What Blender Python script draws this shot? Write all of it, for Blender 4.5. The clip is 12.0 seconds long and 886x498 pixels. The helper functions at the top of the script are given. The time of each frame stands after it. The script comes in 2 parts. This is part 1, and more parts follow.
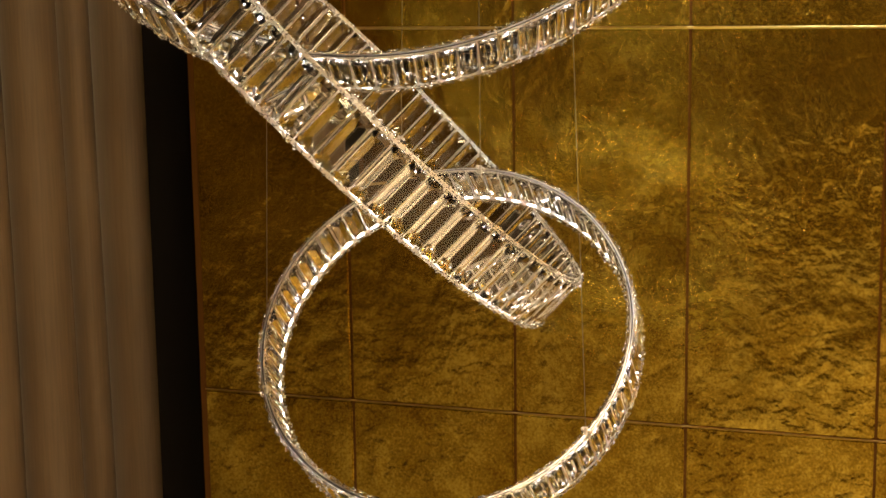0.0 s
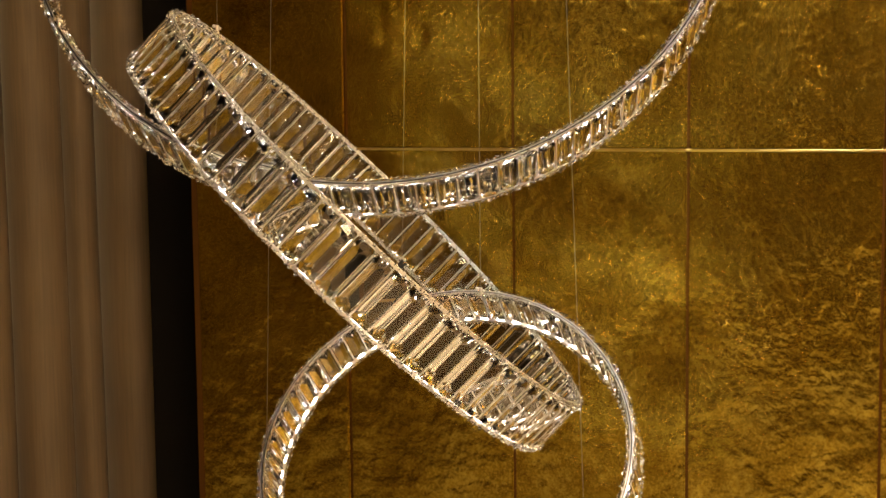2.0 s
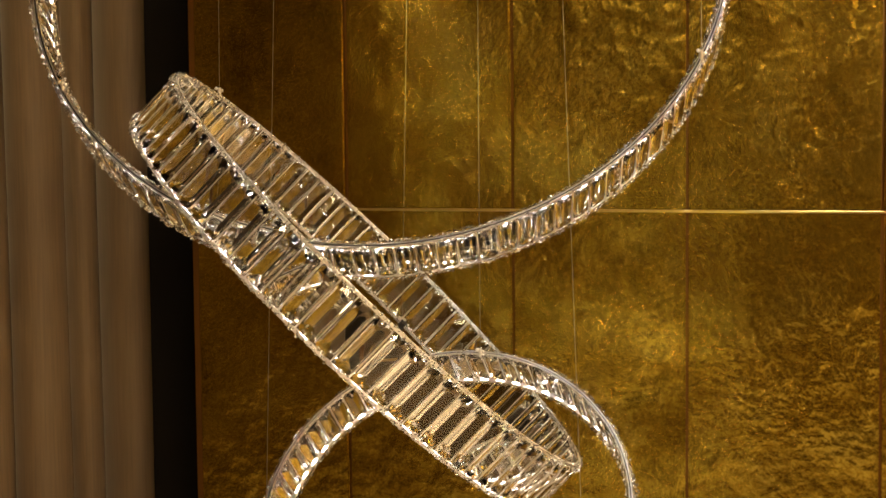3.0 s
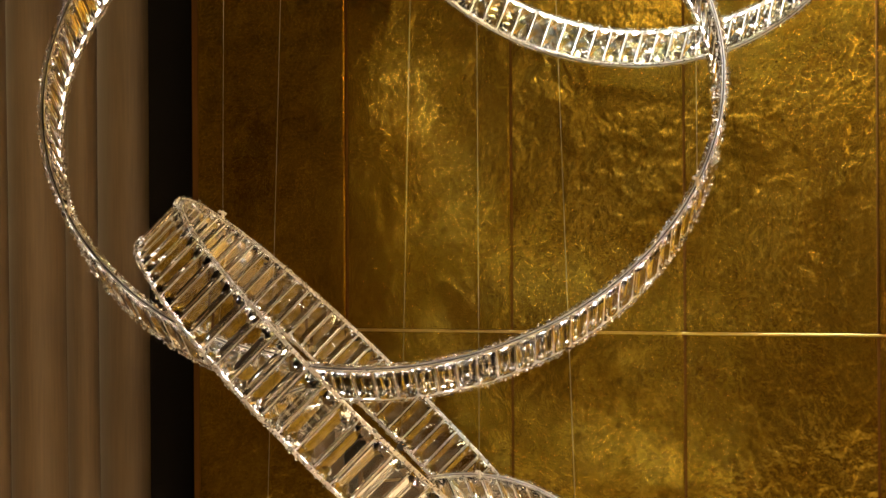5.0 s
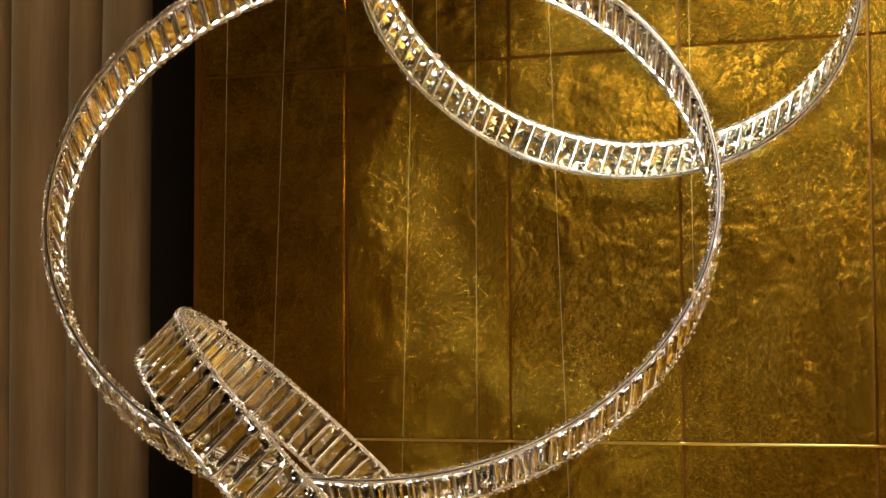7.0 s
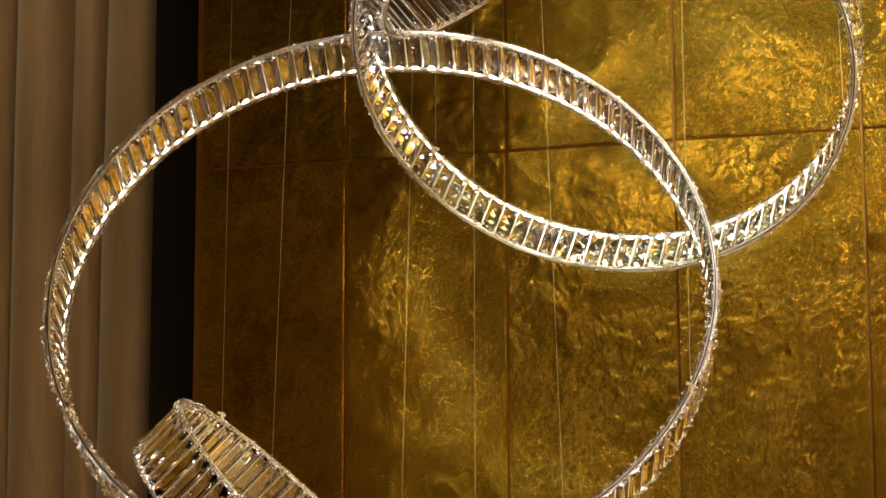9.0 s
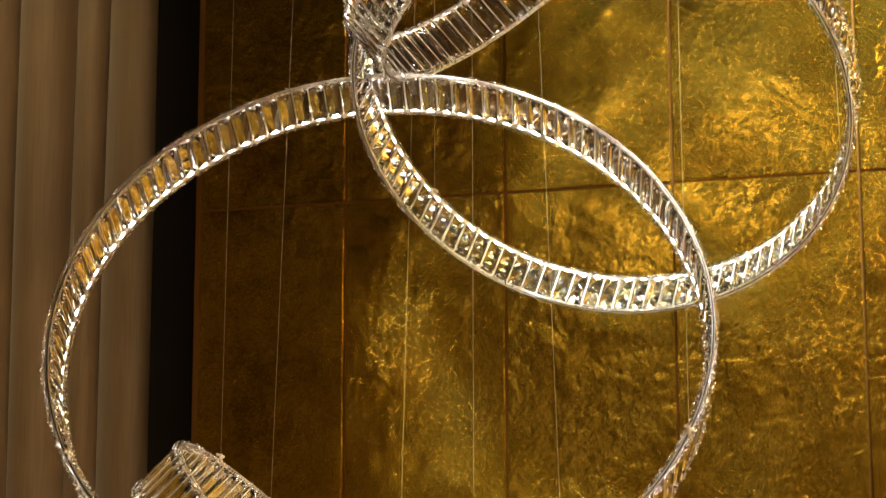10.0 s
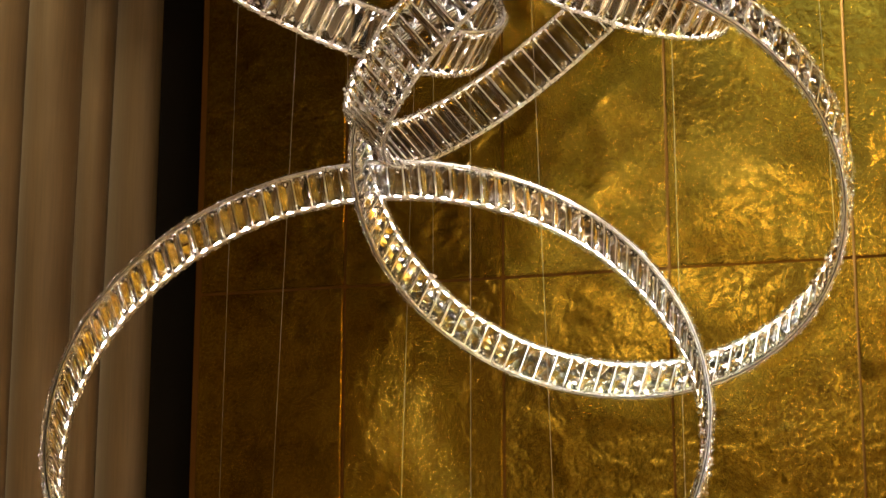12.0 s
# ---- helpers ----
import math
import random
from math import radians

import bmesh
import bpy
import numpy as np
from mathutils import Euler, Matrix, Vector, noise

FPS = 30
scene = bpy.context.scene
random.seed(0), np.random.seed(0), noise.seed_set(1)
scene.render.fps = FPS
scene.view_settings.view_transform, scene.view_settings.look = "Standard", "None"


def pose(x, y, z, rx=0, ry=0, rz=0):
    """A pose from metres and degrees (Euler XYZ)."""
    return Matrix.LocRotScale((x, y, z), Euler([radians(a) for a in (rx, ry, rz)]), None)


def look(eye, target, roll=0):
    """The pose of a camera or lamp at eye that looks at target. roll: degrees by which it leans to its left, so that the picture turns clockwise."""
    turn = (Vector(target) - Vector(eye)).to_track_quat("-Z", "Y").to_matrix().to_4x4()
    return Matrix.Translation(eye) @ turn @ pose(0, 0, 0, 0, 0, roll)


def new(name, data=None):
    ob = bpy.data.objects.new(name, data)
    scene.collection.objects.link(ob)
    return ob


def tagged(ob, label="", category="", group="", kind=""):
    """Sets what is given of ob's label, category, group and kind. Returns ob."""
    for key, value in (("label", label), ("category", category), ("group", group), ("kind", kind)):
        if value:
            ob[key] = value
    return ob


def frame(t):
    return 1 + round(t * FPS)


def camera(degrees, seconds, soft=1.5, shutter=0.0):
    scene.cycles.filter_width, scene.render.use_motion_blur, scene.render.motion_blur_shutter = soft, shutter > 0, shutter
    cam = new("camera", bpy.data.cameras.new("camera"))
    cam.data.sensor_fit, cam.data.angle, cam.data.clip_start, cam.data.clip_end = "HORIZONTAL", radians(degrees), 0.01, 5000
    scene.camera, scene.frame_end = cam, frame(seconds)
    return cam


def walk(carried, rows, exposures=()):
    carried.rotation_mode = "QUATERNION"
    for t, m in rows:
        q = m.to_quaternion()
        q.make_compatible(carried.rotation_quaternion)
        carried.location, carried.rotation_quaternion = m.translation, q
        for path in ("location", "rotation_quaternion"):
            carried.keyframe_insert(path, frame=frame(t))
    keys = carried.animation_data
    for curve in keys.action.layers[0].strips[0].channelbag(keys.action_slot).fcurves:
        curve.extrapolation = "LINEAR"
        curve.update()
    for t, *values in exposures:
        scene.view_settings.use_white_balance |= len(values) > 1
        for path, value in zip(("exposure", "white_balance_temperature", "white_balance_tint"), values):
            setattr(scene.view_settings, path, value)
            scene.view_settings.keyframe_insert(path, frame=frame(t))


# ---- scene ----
# Crystal ring chandelier hanging before a wall of hammered gold tiles; the camera tilts up along it.
cam = camera(31.18, 12.0, soft=1.6)
EYE = 1.7
ROWS = [
    (0.0, 0.0000, 0.0000, 0.0000, 0.000, -9.884, 0.809),
    (0.5, 0.0004, -0.0025, 0.0055, -0.003, -8.926, 0.737),
    (1.0, 0.0005, -0.0051, 0.0115, -0.006, -7.942, 0.674),
    (1.5, 0.0012, -0.0076, 0.0179, 0.002, -7.089, 0.635),
    (2.0, 0.0024, -0.0106, 0.0230, 0.019, -6.079, 0.615),
    (2.5, 0.0035, -0.0151, 0.0271, 0.036, -5.122, 0.592),
    (3.0, 0.0040, -0.0203, 0.0305, 0.039, -4.064, 0.554),
    (5.0, 0.0040, -0.0412, 0.0425, -0.003, 0.050, 0.360),
    (5.5, 0.0043, -0.0462, 0.0445, -0.006, 1.010, 0.330),
    (6.0, 0.0051, -0.0508, 0.0462, -0.001, 2.021, 0.302),
    (6.5, 0.0062, -0.0541, 0.0480, 0.013, 2.891, 0.288),
    (7.0, 0.0070, -0.0566, 0.0502, 0.020, 3.814, 0.250),
    (9.0, 0.0080, -0.0721, 0.0591, -0.016, 6.866, 0.159),
    (9.5, 0.0081, -0.0758, 0.0616, -0.037, 7.524, 0.131),
    (10.0, 0.0081, -0.0793, 0.0636, -0.057, 8.238, 0.100),
    (10.5, 0.0079, -0.0828, 0.0648, -0.071, 8.909, 0.079),
    (11.0, 0.0080, -0.0865, 0.0661, -0.086, 9.654, 0.049),
    (11.5, 0.0086, -0.0902, 0.0671, -0.094, 10.364, -0.011),
    (12.0, 0.0093, -0.0946, 0.0684, -0.097, 11.134, -0.079),
]
EXPOSURE = 0.54
walk(cam, [(t, pose(x, y, EYE + z, 90 + pitch, 0, yaw) @ pose(0, 0, 0, 0, 0, -roll)) for t, x, y, z, yaw, pitch, roll in ROWS],
     exposures=[(0.0, EXPOSURE), (12.0, EXPOSURE)])

# ---- light ----
world = bpy.data.worlds.new("world")
scene.world = world
world.use_nodes = True
world.node_tree.nodes["Background"].inputs[0].default_value = (1.0, 0.8, 0.6, 1)
world.node_tree.nodes["Background"].inputs[1].default_value = 0.02

LED_STRENGTH = 27.0
CEILING = 3.5


def area_lamp(name, eye, target, power, size, size_y, colour):
    lamp = bpy.data.lights.new(name, "AREA")
    lamp.energy, lamp.color, lamp.shape, lamp.size, lamp.size_y = power, colour, "RECTANGLE", size, size_y
    ob = new(name, lamp)
    ob.matrix_world = look(eye, target)
    return ob


def spot_lamp(name, eye, target, power, degrees, size, colour):
    lamp = bpy.data.lights.new(name, "SPOT")
    lamp.energy, lamp.color, lamp.spot_size, lamp.spot_blend, lamp.shadow_soft_size = power, colour, radians(degrees), 0.6, size
    ob = new(name, lamp)
    ob.matrix_world = look(eye, target)
    return ob


WARM = (1.0, 0.735, 0.42)
SOFT = (1.0, 0.91, 0.82)
# added fill over the open side of the showroom, a canopy spot inferred from the bright upper hoops,
# and added lamps for the gold tiles, the far corner and the floor; none has a known fixture
# unseen fill, added so that the crystals have something bright to reflect
area_lamp("room_fill_lamp", (1.9, -2.0, CEILING - 0.03), (1.9, -2.0, 0), 90, 1.6, 1.2, WARM)
area_lamp("room_fill_lamp", (2.2, 0.2, CEILING - 0.03), (2.2, 0.2, 0), 35, 0.6, 1.6, WARM)
area_lamp("room_fill_lamp", (0.5, -2.7, CEILING - 0.03), (0.5, -2.7, 0), 95, 2.0, 0.5, WARM)
spot_lamp("canopy_lamp", (0.10, 1.78, CEILING - 0.04), (0.10, 1.84, 0), 130, 38, 0.16, SOFT)
# unseen spot, added to brighten the top of the curtain
spot_lamp("curtain_lamp", (-1.05, 2.30, CEILING - 0.03), (-0.85, 2.85, 2.55), 30, 42, 0.12, (1.0, 0.79, 0.40))
# added: stands in for the rings' own light on the upper gold tiles
spot_lamp("gold_fill_lamp", (0.75, 1.80, CEILING - 0.03), (0.53, 2.28, 2.50), 900, 32, 0.10, (0.89, 1.0, 0.88))
# unseen fill, added where the gold tiles mirror it
area_lamp("mirror_fill_lamp", (-2.6, -3.2, 3.3), (0.4, 2.3, 2.2), 5, 0.5, 0.4, WARM)
# added spot: brightens the crystals and the floor they refract
spot_lamp("floor_fill_lamp", (0.20, 0.75, CEILING - 0.03), (0.2, 1.90, 0), 950, 18, 0.03, WARM)
# added spot that lights the unseen reflector panel in the corner
spot_lamp("reflector_lamp", (-3.0, -2.9, CEILING - 0.03), (-3.08, -3.52, 0.9), 130, 30, 0.06, WARM)
# two more unseen spots, added to make the floor bright in the crystals
spot_lamp("floor_fill_lamp", (0.9, -0.5, CEILING - 0.03), (0.9, -0.5, 0), 330, 70, 0.05, WARM)
spot_lamp("floor_fill_lamp", (-1.2, -0.4, CEILING - 0.03), (-1.2, -0.4, 0), 110, 62, 0.05, WARM)


# ---- materials ----
def material(name, colour, rough=0.5, metal=0.0, **inputs):
    m = bpy.data.materials.new(name)
    m.use_nodes = True
    b = m.node_tree.nodes["Principled BSDF"]
    b.inputs["Base Color"].default_value = (*colour, 1)
    b.inputs["Roughness"].default_value = rough
    b.inputs["Metallic"].default_value = metal
    for k, v in inputs.items():
        b.inputs[k.replace("_", " ")].default_value = v
    return m, m.node_tree, b


def node(tree, kind, ins=(), **props):
    n = tree.nodes.new(kind)
    for k, v in props.items():
        setattr(n, k, v)
    for k, v in dict(ins).items():
        if hasattr(v, "links"):
            tree.links.new(v, n.inputs[k])
        else:
            n.inputs[k].default_value = v
    return n


def ramp(tree, fac, stops):
    n = node(tree, "ShaderNodeValToRGB", {0: fac})
    while len(n.color_ramp.elements) < len(stops):
        n.color_ramp.elements.new(0.5)
    for e, (p, c) in zip(n.color_ramp.elements, stops):
        e.position, e.color = p, (*c, 1)
    return n.outputs[0]


def gold_leaf(name, deep):
    """Beaten gold leaf; deep: how far the hammer has driven it, in metres."""
    m, t, b = material(name, (0.62, 0.4, 0.06), 0.34, 1.0)
    pos = node(t, "ShaderNodeNewGeometry").outputs["Position"]
    rnd = node(t, "ShaderNodeObjectInfo").outputs["Random"]
    shift = node(t, "ShaderNodeCombineXYZ", {0: rnd, 1: node(t, "ShaderNodeMath", {0: rnd, 1: 7.3}, operation="MULTIPLY").outputs[0], 2: rnd}).outputs[0]
    p = node(t, "ShaderNodeVectorMath", {0: pos, 1: node(t, "ShaderNodeVectorMath", {0: shift, 1: (9, 9, 9)}, operation="MULTIPLY").outputs[0]}, operation="ADD").outputs[0]
    big = node(t, "ShaderNodeTexNoise", {"Vector": p, "Scale": 14.0, "Detail": 2.0, "Roughness": 0.5, "Distortion": 0.4}).outputs[0]
    mid = node(t, "ShaderNodeTexNoise", {"Vector": p, "Scale": 54.0, "Detail": 2.0, "Roughness": 0.5, "Distortion": 0.15}).outputs[0]
    small = node(t, "ShaderNodeTexNoise", {"Vector": p, "Scale": 95.0, "Detail": 2.5, "Roughness": 0.55}).outputs[0]
    fleck = node(t, "ShaderNodeTexNoise", {"Vector": p, "Scale": 240.0, "Detail": 3.0, "Roughness": 0.65}).outputs[0]
    b1 = node(t, "ShaderNodeBump", {"Strength": 1.0, "Distance": 0.0040, "Height": big}).outputs[0]
    # the beating is deep in some places and soft in others
    beat = node(t, "ShaderNodeTexNoise", {"Vector": p, "Scale": 4.5, "Detail": 2.0}).outputs[0]
    depth = node(t, "ShaderNodeMapRange", {0: beat, 1: 0.36, 2: 0.64, 3: deep * 0.25, 4: deep}).outputs[0]
    b2 = node(t, "ShaderNodeBump", {"Strength": 1.0, "Distance": depth, "Height": mid, "Normal": b1}).outputs[0]
    b3 = node(t, "ShaderNodeBump", {"Strength": 1.0, "Distance": node(t, "ShaderNodeMapRange", {0: beat, 1: 0.36, 2: 0.64, 3: deep * 0.05, 4: deep * 0.13}).outputs[0], "Height": small, "Normal": b2}).outputs[0]
    t.links.new(b3, b.inputs["Normal"])
    # patina in patches and flecks of thinner leaf
    patch = node(t, "ShaderNodeTexNoise", {"Vector": p, "Scale": 8.0, "Detail": 6.0, "Roughness": 0.68}).outputs[0]
    worn = node(t, "ShaderNodeMath", {0: node(t, "ShaderNodeMath", {0: patch, 1: 0.55}, operation="MULTIPLY").outputs[0],
                                      1: node(t, "ShaderNodeMath", {0: fleck, 1: 0.45}, operation="MULTIPLY").outputs[0]}, operation="ADD").outputs[0]
    col = ramp(t, worn, [(0.37, (0.17, 0.090, 0.008)), (0.50, (0.36, 0.234, 0.024)), (0.63, (0.61, 0.452, 0.070))])
    t.links.new(col, b.inputs["Base Color"])
    ro = node(t, "ShaderNodeMapRange", {0: patch, 1: 0.3, 2: 0.7, 3: 0.27, 4: 0.18}).outputs[0]
    t.links.new(ro, b.inputs["Roughness"])
    return m


def fabric():
    m, t, b = material("curtain_satin", (0.36, 0.26, 0.17), 0.62, 0.0, Sheen_Weight=0.25)
    pos = node(t, "ShaderNodeNewGeometry").outputs["Position"]
    st = node(t, "ShaderNodeVectorMath", {0: pos, 1: (260, 260, 9)}, operation="MULTIPLY").outputs[0]
    weave = node(t, "ShaderNodeTexNoise", {"Vector": st, "Scale": 1.0, "Detail": 3.0}).outputs[0]
    big = node(t, "ShaderNodeTexNoise", {"Vector": pos, "Scale": 3.0, "Detail": 2.0}).outputs[0]
    mix = node(t, "ShaderNodeMath", {0: weave, 1: big}, operation="ADD").outputs[0]
    t.links.new(ramp(t, node(t, "ShaderNodeMath", {0: mix, 1: 0.5}, operation="MULTIPLY").outputs[0],
                     [(0.35, (0.105, 0.068, 0.035)), (0.65, (0.155, 0.104, 0.055))]), b.inputs["Base Color"])
    t.links.new(node(t, "ShaderNodeBump", {"Strength": 0.25, "Distance": 0.0006, "Height": weave}).outputs[0], b.inputs["Normal"])
    return m


def plaster(name, colour, rough=0.8):
    m, t, b = material(name, colour, rough)
    pos = node(t, "ShaderNodeNewGeometry").outputs["Position"]
    n1 = node(t, "ShaderNodeTexNoise", {"Vector": pos, "Scale": 2.5, "Detail": 6.0}).outputs[0]
    dark = tuple(c * 0.85 for c in colour)
    t.links.new(ramp(t, n1, [(0.3, dark), (0.7, colour)]), b.inputs["Base Color"])
    t.links.new(node(t, "ShaderNodeBump", {"Strength": 0.2, "Distance": 0.002, "Height": n1}).outputs[0], b.inputs["Normal"])
    return m


def crystal_glass(name, ior=1.62, rough=0.0):
    m, t, b = material(name, (1, 1, 1), rough, 0.0, Transmission_Weight=1.0, IOR=ior)
    return m


def bead_glass():
    m, t, b = material("bead_crystal", (1, 1, 1), 0.0, 0.0, Transmission_Weight=1.0, IOR=1.75)
    return m


def chrome():
    m, t, b = material("polished_steel", (0.74, 0.71, 0.66), 0.3, 1.0)
    pos = node(t, "ShaderNodeNewGeometry").outputs["Position"]
    n1 = node(t, "ShaderNodeTexNoise", {"Vector": pos, "Scale": 180.0, "Detail": 2.0}).outputs[0]
    t.links.new(node(t, "ShaderNodeMapRange", {0: n1, 3: 0.28, 4: 0.48}).outputs[0], b.inputs["Roughness"])
    return m


def led():
    m, t, b = material("led_strip", (0.9, 0.85, 0.75), 0.5)
    b.inputs["Emission Color"].default_value = (1.0, 0.91, 0.85, 1)
    b.inputs["Emission Strength"].default_value = LED_STRENGTH
    return m


GOLD, DEEP_GOLD = gold_leaf("soft_beaten_gold", 0.0014), gold_leaf("hammered_gold", 0.0027)
FABRIC, CRYSTAL, BEAD, STEEL, LED = fabric(), crystal_glass("cut_crystal"), bead_glass(), chrome(), led()
BRILLIANT = crystal_glass("brilliant_crystal", 1.66, 0.06)
BACKING = material("tile_backing", (0.085, 0.036, 0.006), 0.75, 0.0, Specular_IOR_Level=0.08)[0]
BLACK = plaster("black_velvet", (0.006, 0.005, 0.004), 0.95)
BLACK.node_tree.nodes["Principled BSDF"].inputs["Specular IOR Level"].default_value = 0.1
# black for the shade in the hoop grooves and for the plastic clip
SHADE_AND_CLIP = material("groove_shade_and_clip", (0.012, 0.011, 0.010), 0.55)[0]
BRASS = material("brushed_brass", (0.52, 0.36, 0.12), 0.45, 1.0)[0]
WIRE = material("steel_wire", (0.25, 0.22, 0.18), 0.35, 1.0)[0]
WALL = plaster("beige_plaster", (0.68, 0.58, 0.45))
OCHRE = plaster("ochre_plaster", (0.62, 0.43, 0.13))
BROWN = plaster("brown_plaster", (0.10, 0.068, 0.038))
DARK = plaster("dark_brown_plaster", (0.07, 0.05, 0.03))
STONE = plaster("pale_stone", (0.46, 0.43, 0.38), 0.3)


# ---- mesh helpers ----
def mesh_from(name, verts, faces, mat, smooth=False):
    me = bpy.data.meshes.new(name)
    me.from_pydata([tuple(v) for v in verts], [], faces)
    me.materials.append(mat)
    if smooth:
        me.polygons.foreach_set("use_smooth", [True] * len(me.polygons))
    me.update()
    return me


def part(name, me, parent, m=None, label=""):
    ob = new(name, me)
    ob.parent = parent
    if m is not None:
        ob.matrix_local = m
    if label:
        ob["label"] = label
    return ob


def box_mesh(name, size, mat, bevel=0.0, segments=1):
    bm = bmesh.new()
    bmesh.ops.create_cube(bm, size=1)
    bmesh.ops.scale(bm, vec=size, verts=bm.verts)
    if bevel:
        bmesh.ops.bevel(bm, geom=bm.edges[:], offset=bevel, segments=segments, affect="EDGES")
    me = bpy.data.meshes.new(name)
    bm.to_mesh(me)
    bm.free()
    me.materials.append(mat)
    return me


def box(name, lo, hi, mat, bevel=0.0):
    lo, hi = Vector(lo), Vector(hi)
    ob = new(name, box_mesh(name, hi - lo, mat, bevel))
    ob.location = (lo + hi) / 2
    return ob


# ---- the room ----
def room():
    x0, x1, y0, y1 = -3.4, 3.0, -3.6, 3.3
    # unseen south, west and east walls: colours chosen for reflections in crystal and gold
    for name, lo, hi, mat, label in (
            ("floor", (x0, y0, -0.1), (x1, y1, 0), STONE, "polished pale stone floor of the showroom"),
            ("ceiling", (x0, y0, CEILING), (x1, y1, CEILING + 0.1), DARK, "dark brown plaster ceiling of the showroom"),
            ("wall_south", (-0.4, y0 - 0.1, 0), (x1, y0, CEILING), WALL, "plain beige plaster wall"),
            ("wall_southwest", (x0, y0 - 0.1, 0), (-0.4, y0, CEILING), BROWN, "plain dark brown plaster wall"),
            # added reflector: gives the gold tiles a bright patch to mirror
            ("wall_panel", (x0, y0, 0), (-2.9, y0 + 0.04, CEILING - 0.3), WALL, "tall pale panel added out of view for the gold tiles to mirror"),
            ("wall_west", (x0 - 0.1, y0, 0), (x0, y1, CEILING), BROWN, "plain dark brown plaster wall"),
            ("wall_east", (x1, y0, 0), (x1 + 0.1, y1, CEILING), OCHRE, "plain golden ochre plaster wall"),
            ("wall_back", (x0, y1, 0), (x1, y1 + 0.1, CEILING), BLACK, "black wall behind the curtain and the gold tiles")):
        tagged(box(name, lo, hi, mat), label, name.split("_")[0], kind="structure")


room()

# The gold wall: turned about the vertical, its right side nearer.
PSI, WALL_D = 0.3293, 2.4617
TILE_U = [-0.4280, -0.1592, 0.1162, 0.3862, 0.6667, 0.9420, 1.2170, 1.4920, 1.7670, 2.042]
JOINT_Z = EYE - 0.0843
TILE_H = 0.602
WALL_M = Matrix.Translation((0, WALL_D, 0)) @ Matrix.Rotation(-PSI, 4, "Z")


def gold_wall():
    wall = new("wall_north", box_mesh("wall_north", (TILE_U[-1] - TILE_U[0] + 0.02, 0.03, CEILING), BACKING))
    tagged(wall, "accent wall clad in hammered gold leaf tiles with dark joints", "wall", kind="structure")
    wall.matrix_world = WALL_M @ Matrix.Translation(((TILE_U[-1] + TILE_U[0]) / 2, 0.020, CEILING / 2))
    inv = wall.matrix_world.inverted()
    strip = box_mesh("joint_strip", (TILE_U[-1] - TILE_U[0], 0.004, 0.0040), BRASS, 0.0008)
    thin = box_mesh("joint_strip", (TILE_U[-1] - TILE_U[0], 0.004, 0.0020), BRASS, 0.0006)
    for k, me, drop in ((0, strip, 0.0), (-1, thin, 0.0011)):
        part("joint_strip", me, wall, inv @ WALL_M @ Matrix.Translation(((TILE_U[-1] + TILE_U[0]) / 2, 0.0036, JOINT_Z + TILE_H * k - drop)), "thin brass strip in the joint")
    rng = random.Random(4)
    gap = 0.0044
    meshes = {}
    zs = [JOINT_Z + TILE_H * k for k in range(-2, 3)]
    zs = [0.0, zs[0] - TILE_H] + zs + [CEILING]
    for i in range(len(TILE_U) - 1):
        for j in range(len(zs) - 1):
            w, h = TILE_U[i + 1] - TILE_U[i] - gap, zs[j + 1] - zs[j] - gap
            key = (round(w, 4), round(h, 4), i > 2)
            if key not in meshes:
                meshes[key] = box_mesh("gold_tile", (w, 0.014, h), DEEP_GOLD if i > 2 else GOLD, 0.0022, 2)
            m = WALL_M @ Matrix.Translation(((TILE_U[i] + TILE_U[i + 1]) / 2, 0.007 + rng.uniform(-0.0008, 0.0008), (zs[j] + zs[j + 1]) / 2))
            m = m @ pose(0, 0, 0, rng.uniform(-0.25, 0.25), 0, rng.uniform(-0.35, 0.35))
            part("gold_tile", meshes[key], wall, inv @ m)


# The pleated curtain and the black post between it and the tiles.
def curtain():
    valleys = [-1.42, -1.30, -1.20, -1.08, -0.985, -0.895, -0.79, -0.683, -0.622, -0.49]
    xs, prof = [], []
    rng = random.Random(2)
    for a, b in zip(valleys, valleys[1:]):
        depth = 0.045 * (b - a) / 0.1 * rng.uniform(0.8, 1.15)
        skew = rng.uniform(0.8, 1.25)
        for k in range(20):
            s = 0.5 - 0.5 * math.cos(math.pi * k / 20)
            xs.append(a + (b - a) * s)
            prof.append(-depth * math.sin(math.pi * s ** skew) ** 0.6)
    xs.append(valleys[-1])
    prof.append(0.0)
    verts, faces = [], []
    n, rows = len(xs), 24
    for r in range(rows + 1):
        z = 0.02 + (CEILING - 0.06) * r / rows
        for x, p in zip(xs, prof):
            verts.append((x + 0.004 * math.sin(z * 2.1 + x * 9), 2.86 + p * (1.0 + 0.12 * math.sin(z * 1.7 + x * 5)), z))
    back = len(verts)
    verts += [(x, y + 0.004, z) for x, y, z in verts]
    for r in range(rows):
        for k in range(n - 1):
            a = r * n + k
            faces.append((a, a + 1, a + n + 1, a + n))
            faces.append((back + a, back + a + n, back + a + n + 1, back + a + 1))
    for r in range(rows):
        for k in (0, n - 1):
            a = r * n + k
            faces.append((a, a + n, back + a + n, back + a))
    ob = new("curtain", mesh_from("curtain", verts, faces, FABRIC, True))
    tagged(ob, "floor-length brown satin curtain hanging in soft vertical pleats", "curtain")
    rail = box("curtain_rail", (-1.5, 2.84, CEILING - 0.05), (-0.5, 2.88, CEILING), BLACK, 0.004)
    tagged(rail, "black metal curtain rail fixed under the ceiling", "curtain rail", kind="structure")


gold_wall()
curtain()
post = box("door_post", (-0.507, 2.72, 0), (-0.405, 2.80, CEILING), BLACK, 0.003)
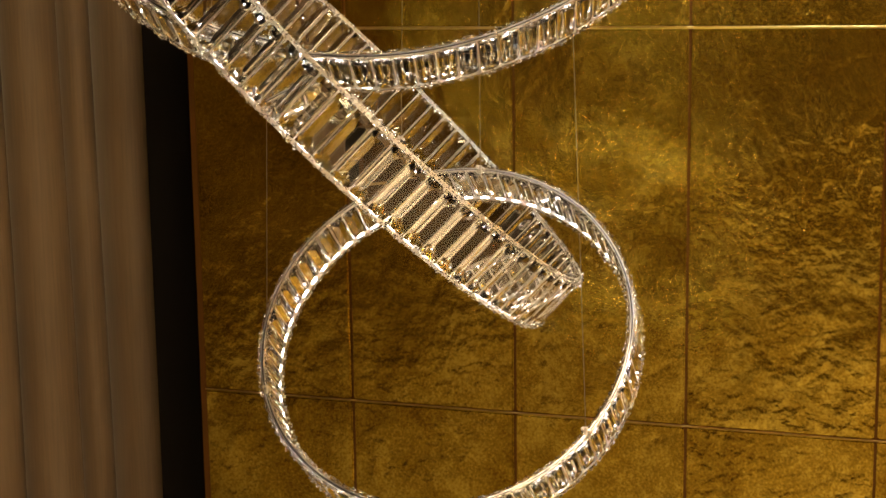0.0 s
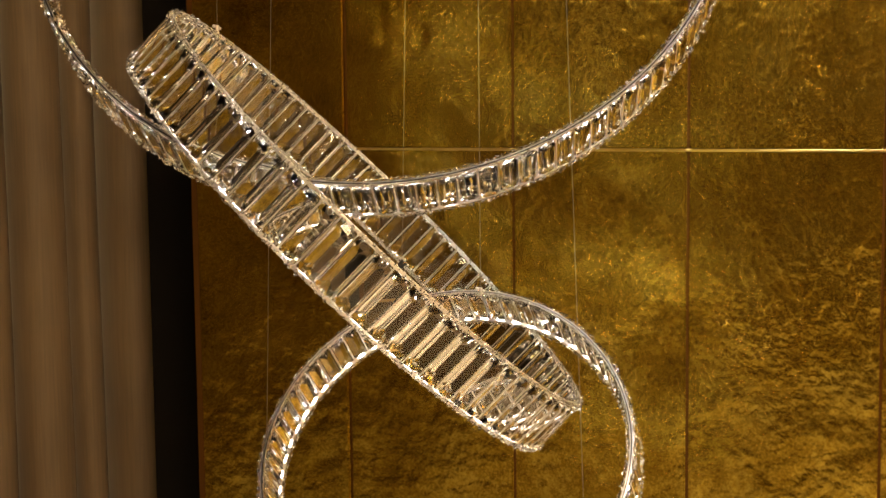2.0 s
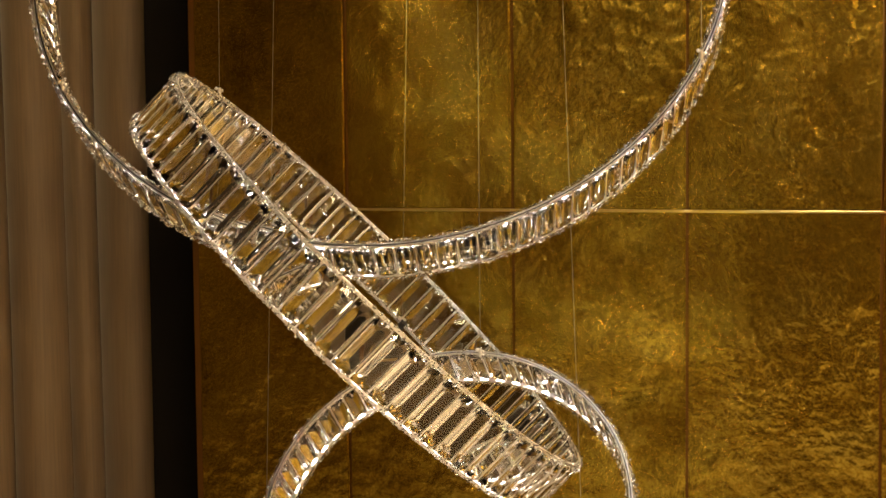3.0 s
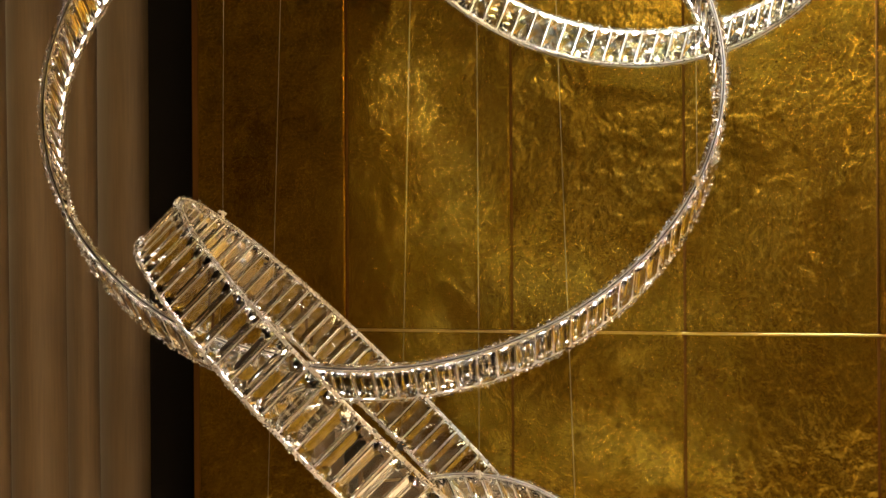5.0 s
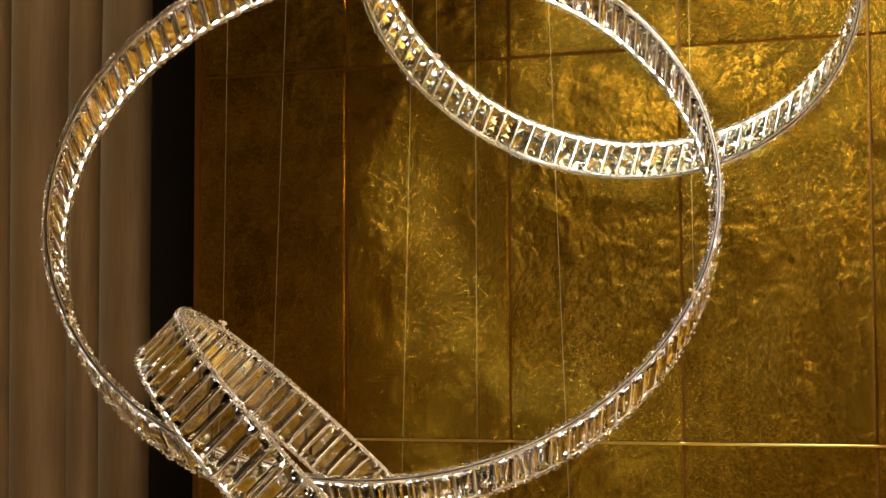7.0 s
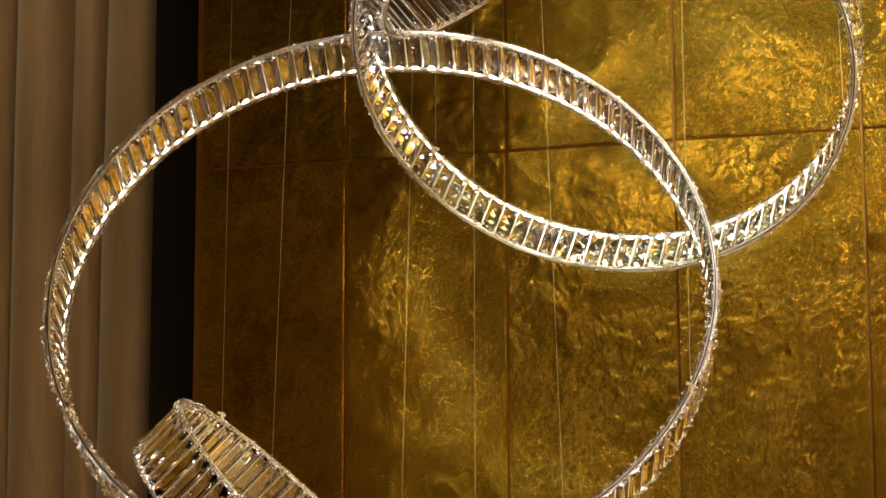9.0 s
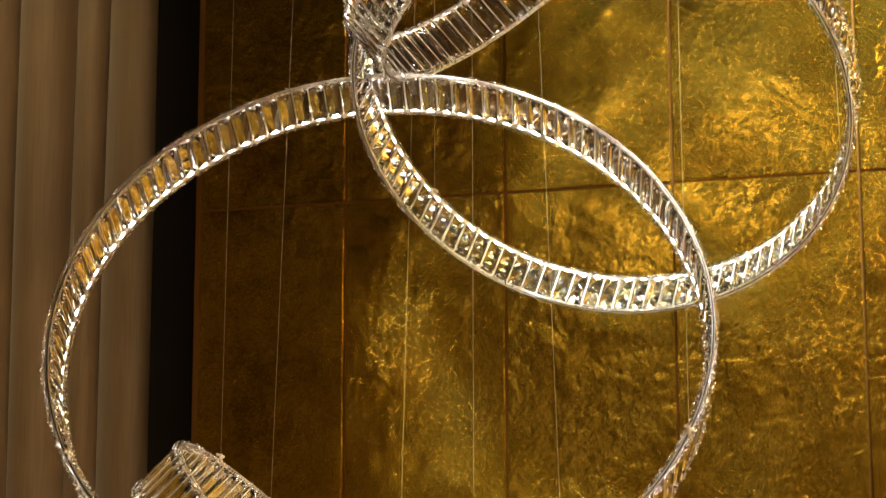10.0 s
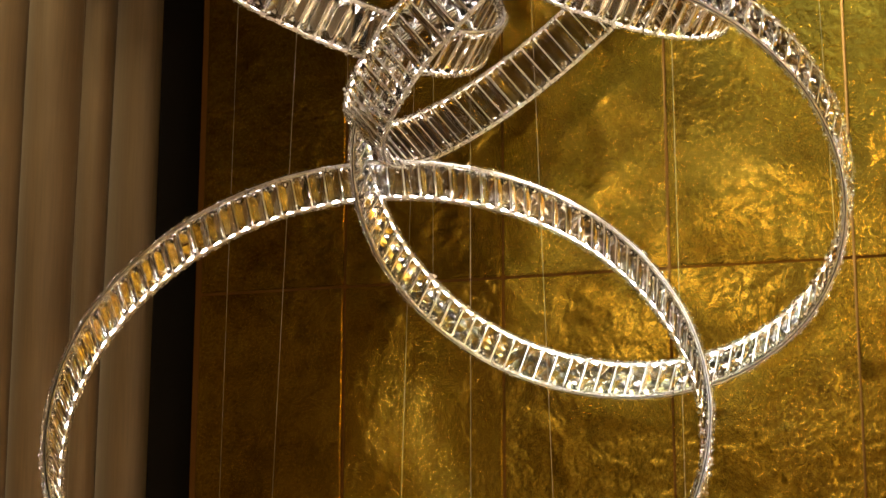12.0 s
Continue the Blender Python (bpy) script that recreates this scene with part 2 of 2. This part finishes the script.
tagged(post, "matt black post between curtain and gold tiles", "post", kind="structure")


# ---- the chandelier ----
def ring_matrix(centre, normal):
    n = Vector(normal).normalized()
    a = n.cross(Vector((0, 0, 1))).normalized()
    b = n.cross(a)
    return Matrix.Translation(centre) @ Matrix((a, b, n)).transposed().to_4x4()


def bar_mesh(width, length, rng, scissor=False):
    """An emerald-cut bar: length along z, table outside towards +x, a hipped ridge inside, which a scissor cut breaks into crossing facets."""
    c = width * 0.22

    def outline(w, l, cut, x):
        w, l = w / 2, l / 2
        return [(x, -w, -l + cut), (x, -w + cut, -l), (x, w - cut, -l), (x, w, -l + cut), (x, w, l - cut), (x, w - cut, l), (x, -w + cut, l), (x, -w, l - cut)]

    j = rng.uniform(-0.0003, 0.0003)
    loops = [outline(width * 0.78, length - width * 0.62, c * 0.6, 0.0048),
             outline(width, length, c, 0.0022 + j),
             outline(width, length, c, 0.0004 + j)]
    o = 16
    verts = [v for lo in loops for v in lo]
    faces = [tuple(reversed(range(8)))]
    for k in range(2):
        for i in range(8):
            a, b = k * 8 + i, k * 8 + (i + 1) % 8
            faces.append((a, b, b + 8, a + 8))
    r = len(verts)
    e = rng.uniform(-0.03, 0.03) * width
    ridge = -0.28 * width + j
    z0, z1 = -length / 2 + width * 0.62, length / 2 - width * 0.62
    if scissor:
        # low points along both edges and a ridge that swings from side to side
        cuts = 4
        left, right = [o + 0], [o + 3]
        for k in range(1, cuts):
            z = z0 + (z1 - z0) * (k - 0.5 + rng.uniform(-0.12, 0.12)) / (cuts - 1)
            left.append(len(verts))
            right.append(len(verts) + 1)
            verts += [(0.0004 + j, -width / 2, z), (0.0004 + j, width / 2, z)]
        left.append(o + 7)
        right.append(o + 4)
        top = []
        for k in range(cuts):
            top.append(len(verts))
            verts.append((ridge * rng.uniform(0.75, 1.3), width * 0.2 * (-1) ** k * rng.uniform(0.6, 1.2), z0 + (z1 - z0) * k / (cuts - 1)))
        for edge in (left, right):
            for k in range(cuts):
                faces.append((edge[k], edge[k + 1], top[k]))
                if k:
                    faces.append((edge[k], top[k - 1], top[k]))
        # the long edges of the girdle were split, so its side faces are made anew
        faces = [f for f in faces if set(f) not in ({8, 15, 16, 23}, {11, 12, 19, 20})]
        faces += [(8, 15, *reversed(left)), (12, 11, *right)]
        first, last = top[0], top[-1]
    else:
        first, last = r, r + 1
        verts += [(ridge, e, z0), (ridge, e, z1)]
        faces += [(o + 3, o + 4, last, first), (o + 7, o + 0, first, last)]
    faces += [(o + 0, o + 1, first), (o + 1, o + 2, first), (o + 2, o + 3, first), (o + 4, o + 5, last), (o + 5, o + 6, last), (o + 6, o + 7, last)]
    me = mesh_from("crystal_bar", verts, faces, BRILLIANT if scissor else CRYSTAL)
    bm = bmesh.new()
    bm.from_mesh(me)
    bmesh.ops.recalc_face_normals(bm, faces=bm.faces)
    bm.to_mesh(me)
    bm.free()
    return me


def hoop_mesh(name, radius, prof, mat, steps=160):
    """A closed profile of (radial, axial) points swept round the ring's axis."""
    n = len(prof)
    verts, faces = [], []
    for i in range(steps):
        th = 2 * math.pi * i / steps
        for r, h in prof:
            verts.append(((radius + r) * math.cos(th), (radius + r) * math.sin(th), h))
    for i in range(steps):
        for k in range(n):
            a, c = i * n + k, ((i + 1) % steps) * n + k
            a2, c2 = i * n + (k + 1) % n, ((i + 1) % steps) * n + (k + 1) % n
            faces.append((a, c, c2, a2))
    me = mesh_from(name, verts, faces, mat)
    bm = bmesh.new()
    bm.from_mesh(me)
    bmesh.ops.recalc_face_normals(bm, faces=bm.faces)
    bm.to_mesh(me)
    bm.free()
    return me


def channel(s, rim, w=0.0019, h=0.0030, t=0.0005):
    """U-shaped channel, open towards the middle of the ring, with a deep groove along its back."""
    return [(r, s * (rim + z)) for r, z in (
        (-w, -0.0013), (-w, h - 0.0007), (-w * 0.85, h), (-w * 0.6, h), (-w * 0.5, h - 0.0004), (-w * 0.5, 0.0013), (w * 0.5, 0.0013), (w * 0.5, h - 0.0004), (w * 0.6, h), (w * 0.85, h), (w, h - 0.0007), (w, -0.0008),
        (w - t, -0.0008), (w - t, 0.0008), (-w + t, 0.0008), (-w + t, -0.0013))]


def shade_profile(s, rim, w=0.0008):
    """The black strip at the bottom of the groove, added to darken it as shade would."""
    return [(r, s * (rim + z)) for r, z in ((-w, 0.0014), (-w, 0.0019), (w, 0.0019), (w, 0.0014))]


ICO = None


def bead_row(radius, z, count, size, rng, mat):
    """A row of small faceted beads round a hoop, as one mesh."""
    global ICO
    if ICO is None:
        bm = bmesh.new()
        bmesh.ops.create_icosphere(bm, subdivisions=1, radius=1)
        ICO = (np.array([v.co[:] for v in bm.verts]), [tuple(v.index for v in f.verts) for f in bm.faces])
        bm.free()
    verts, faces = [], []
    for i in range(count):
        th = 2 * math.pi * (i + rng.uniform(-0.4, 0.4)) / count
        s = size * np.array([rng.uniform(0.45, 1.3) for _ in range(3)])
        turn = np.array(Euler((rng.uniform(0, 6), rng.uniform(0, 6), rng.uniform(0, 6))).to_matrix())
        r = radius + rng.uniform(-0.0011, 0.0011)
        c = np.array((r * math.cos(th), r * math.sin(th), z + rng.uniform(-0.0016, 0.0016)))
        o = len(verts)
        verts.extend(((ICO[0] * s) @ turn.T + c).tolist())
        faces.extend(tuple(k + o for k in f) for f in ICO[1])
    return mesh_from("beading", verts, faces, mat)


def rod_mesh(length, radius):
    bm = bmesh.new()
    bmesh.ops.create_cone(bm, cap_ends=True, segments=6, radius1=radius, radius2=radius, depth=length)
    me = bpy.data.meshes.new("spacer_rod")
    bm.to_mesh(me)
    bm.free()
    me.materials.append(STEEL)
    return me


def diode_mesh(radius, z, count):
    """Small glowing plates in the channel, one for each bar."""
    verts, faces = [], []
    half = math.pi / count * 0.42
    for i in range(count):
        th = 2 * math.pi * (i + 0.5) / count
        o = len(verts)
        for h in (-0.0003, 0.0003):
            for r, a in ((-0.0012, -half), (0.0012, -half), (0.0012, half), (-0.0012, half)):
                verts.append(((radius + r) * math.cos(th + a), (radius + r) * math.sin(th + a), z + h))
        faces += [tuple(o + k for k in f) for f in ((3, 2, 1, 0), (4, 5, 6, 7), (0, 1, 5, 4), (1, 2, 6, 5), (2, 3, 7, 6), (3, 0, 4, 7))]
    return mesh_from("led_strip", verts, faces, LED)


def crystal_ring(centre, normal, radius, width, count, label, seed, scissor):
    """Two steel hoops with cut bars standing between them, and beads along the rims."""
    rng = random.Random(seed)
    ring = tagged(new("chandelier_ring"), label, "chandelier ring", "rings of the crystal chandelier")
    ring.matrix_world = ring_matrix(centre, normal)
    rim = width / 2 - 0.0026
    for s in (1, -1):
        part("hoop", hoop_mesh("hoop", radius, channel(s, rim), STEEL), ring, label="polished steel hoop")
        part("groove_shade", hoop_mesh("groove_shade", radius, shade_profile(s, rim), SHADE_AND_CLIP), ring, label="black strip that stands for the shade in the hoop's groove")
        part("led_strip", diode_mesh(radius, s * (rim + 0.0003), count), ring, label="strip of glowing warm white diodes")
        for side in (1, -1):
            rows = ((0.0037, 0.0018, 6, 0.0024, BEAD, "sparkling edge of small faceted crystal beads"),
                    (0.0066, -0.0022, 5, 0.0019, BEAD, "sparkling edge of small faceted crystal beads"),
                    (0.0056, -0.0052, 2, 0.0015, STEEL, "small steel prongs that hold the crystal bars"))
            if side == 1:
                rows = ((0.0037, 0.0018, 6, 0.0024, BEAD, "fine outer edge of small faceted crystal beads"),
                        (0.0058, -0.0030, 3, 0.0026, BEAD, "fine outer edge of small faceted crystal beads"))
            for off, z, per, size, mat, what in rows:
                row = part("beading", bead_row(radius + side * off, s * (rim + z), count * per, size, rng, mat), ring, label=what)
                row["kind"] = "stuff"
    pitch = 2 * math.pi * radius / count
    bars = [bar_mesh(pitch * 0.92, width - 0.0085, rng, scissor) for _ in range(6)]
    rod = rod_mesh(width - 0.008, 0.0006)
    for i in range(count):
        turn = Matrix.Rotation(2 * math.pi * (i + 0.5) / count, 4, "Z")
        m = turn @ Matrix.Translation((radius, 0, 0)) @ pose(0, 0, rng.uniform(-0.0008, 0.0008), rng.uniform(-0.7, 0.7), rng.uniform(-1.2, 1.2), rng.uniform(-2.2, 2.2))
        part("crystal_bar", bars[rng.randrange(6)], ring, m)
        for side in (1, -1):
            part("spacer_rod", rod, ring, Matrix.Rotation(2 * math.pi * i / count, 4, "Z") @ Matrix.Translation((radius + side * 0.003, 0, 0)))
    return ring


RINGS = [
    ((0.0064, 1.9493, 1.2408), (-0.2202, -0.7382, 0.6376), 0.2350, 0.0737, 66, "small lit crystal ring, lowest of the hanging chandelier"),
    ((-0.1006, 1.9696, 1.5397), (0.7013, -0.0188, 0.7127), 0.3443, 0.0772, 84, "steeply tilted lit crystal ring hooked through the large ring"),
    ((-0.0686, 1.9153, 1.9505), (-0.0578, -0.8603, 0.5065), 0.4120, 0.0760, 114, "large lit crystal ring leaning back on thin wires"),
    ((0.2179, 1.9959, 2.2648), (-0.2695, -0.6607, -0.7006), 0.3320, 0.0790, 92, "lit crystal ring tipped forward beside the gold tiles"),
    ((0.1412, 1.9706, 2.5260), (0.6348, -0.0332, -0.7720), 0.3017, 0.0780, 80, "steeply slanting lit crystal ring in the upper tier"),
    ((0.2192, 2.1470, 2.6859), (0.3400, -0.5935, 0.7295), 0.2517, 0.0720, 66, "small lit crystal ring near the top of the chandelier"),
    ((-0.1798, 2.0251, 2.6311), (0.4577, -0.5261, 0.7168), 0.2981, 0.0680, 80, "slanting lit crystal ring at the top of the chandelier"),
]
for k, (c, n, r, w, count, label) in enumerate(RINGS):
    crystal_ring(c, n, r, w, count, label, k + 1, "tipped forward" in label)

# ---- the wires on which the rings hang ----
WIRES = [
    (0, (-0.2220, 1.9223, 1.1884), (-0.1497, 1.9223)),
    (0, (0.1638, 1.7894, 1.1679), (0.0885, 1.7894)),
    (0, (0.0505, 2.0614, 1.4436), (0.0517, 2.0614)),
    (1, (-0.0585, 2.3033, 1.4587), (-0.0074, 2.3033)),
    (1, (-0.2935, 2.1066, 1.7908), (-0.2763, 2.1066)),
    (2, (0.2942, 1.7684, 1.8173), (0.2903, 1.7684)),
    (2, (-0.4297, 1.8010, 1.7901), (-0.4490, 1.8010)),
    (3, (-0.0016, 2.2338, 2.1813), (-0.0024, 2.2338)),
    (4, (-0.1130, 1.9108, 2.3700), (-0.1180, 1.9108)),
    (3, (0.5429, 2.0059, 2.1868), (0.5155, 2.0059)),
]


def tube(name, a, b, radius, mat, segments=6):
    a, b = Vector(a), Vector(b)
    bm = bmesh.new()
    bmesh.ops.create_cone(bm, cap_ends=True, segments=segments, radius1=radius, radius2=radius, depth=(b - a).length)
    me = bpy.data.meshes.new(name)
    bm.to_mesh(me)
    bm.free()
    me.materials.append(mat)
    return me, Matrix.Translation((a + b) / 2) @ (b - a).to_track_quat("Z", "Y").to_matrix().to_4x4()


def ball_mesh(name, radius, mat):
    bm = bmesh.new()
    bmesh.ops.create_icosphere(bm, subdivisions=2, radius=radius)
    me = bpy.data.meshes.new(name)
    bm.to_mesh(me)
    bm.free()
    me.materials.append(mat)
    me.polygons.foreach_set("use_smooth", [True] * len(me.polygons))
    return me


def hanging_wire(foot, top, clip):
    wire = tagged(new("suspension_wire"), "thin braided steel wire hanging from the ceiling to a ring", "wire", "wires of the crystal chandelier")
    wire.location = foot
    foot, top = Vector(foot), Vector((*top, CEILING))
    inv = Matrix.Translation(-foot)
    me, m = tube("cable", foot, top, 0.0003, WIRE)
    part("cable", me, wire, inv @ m)
    me, m = tube("clamp", foot - Vector((0, 0, 0.004)), foot + Vector((0, 0, 0.007)), 0.0022, STEEL, 10)
    part("clamp", me, wire, inv @ m, "polished steel clamp")
    if clip:
        part("clip", CLIP, wire, Matrix.Translation((0, 0, -0.004)) @ pose(0, 0, 0, 0, 42, 0), "square black plastic clip")
    for d in ((-0.004, -0.002, 0.006), (0.0035, -0.003, 0.003)):
        part("screw_head", BALL, wire, Matrix.Translation(d), "round steel screw head")


BALL = ball_mesh("screw_head", 0.0022, STEEL)
CLIP = box_mesh("clip", (0.011, 0.008, 0.013), SHADE_AND_CLIP, 0.0012)
for k, foot, top in WIRES:
    hanging_wire(foot, top, k == 1 and foot[1] > 2.2)
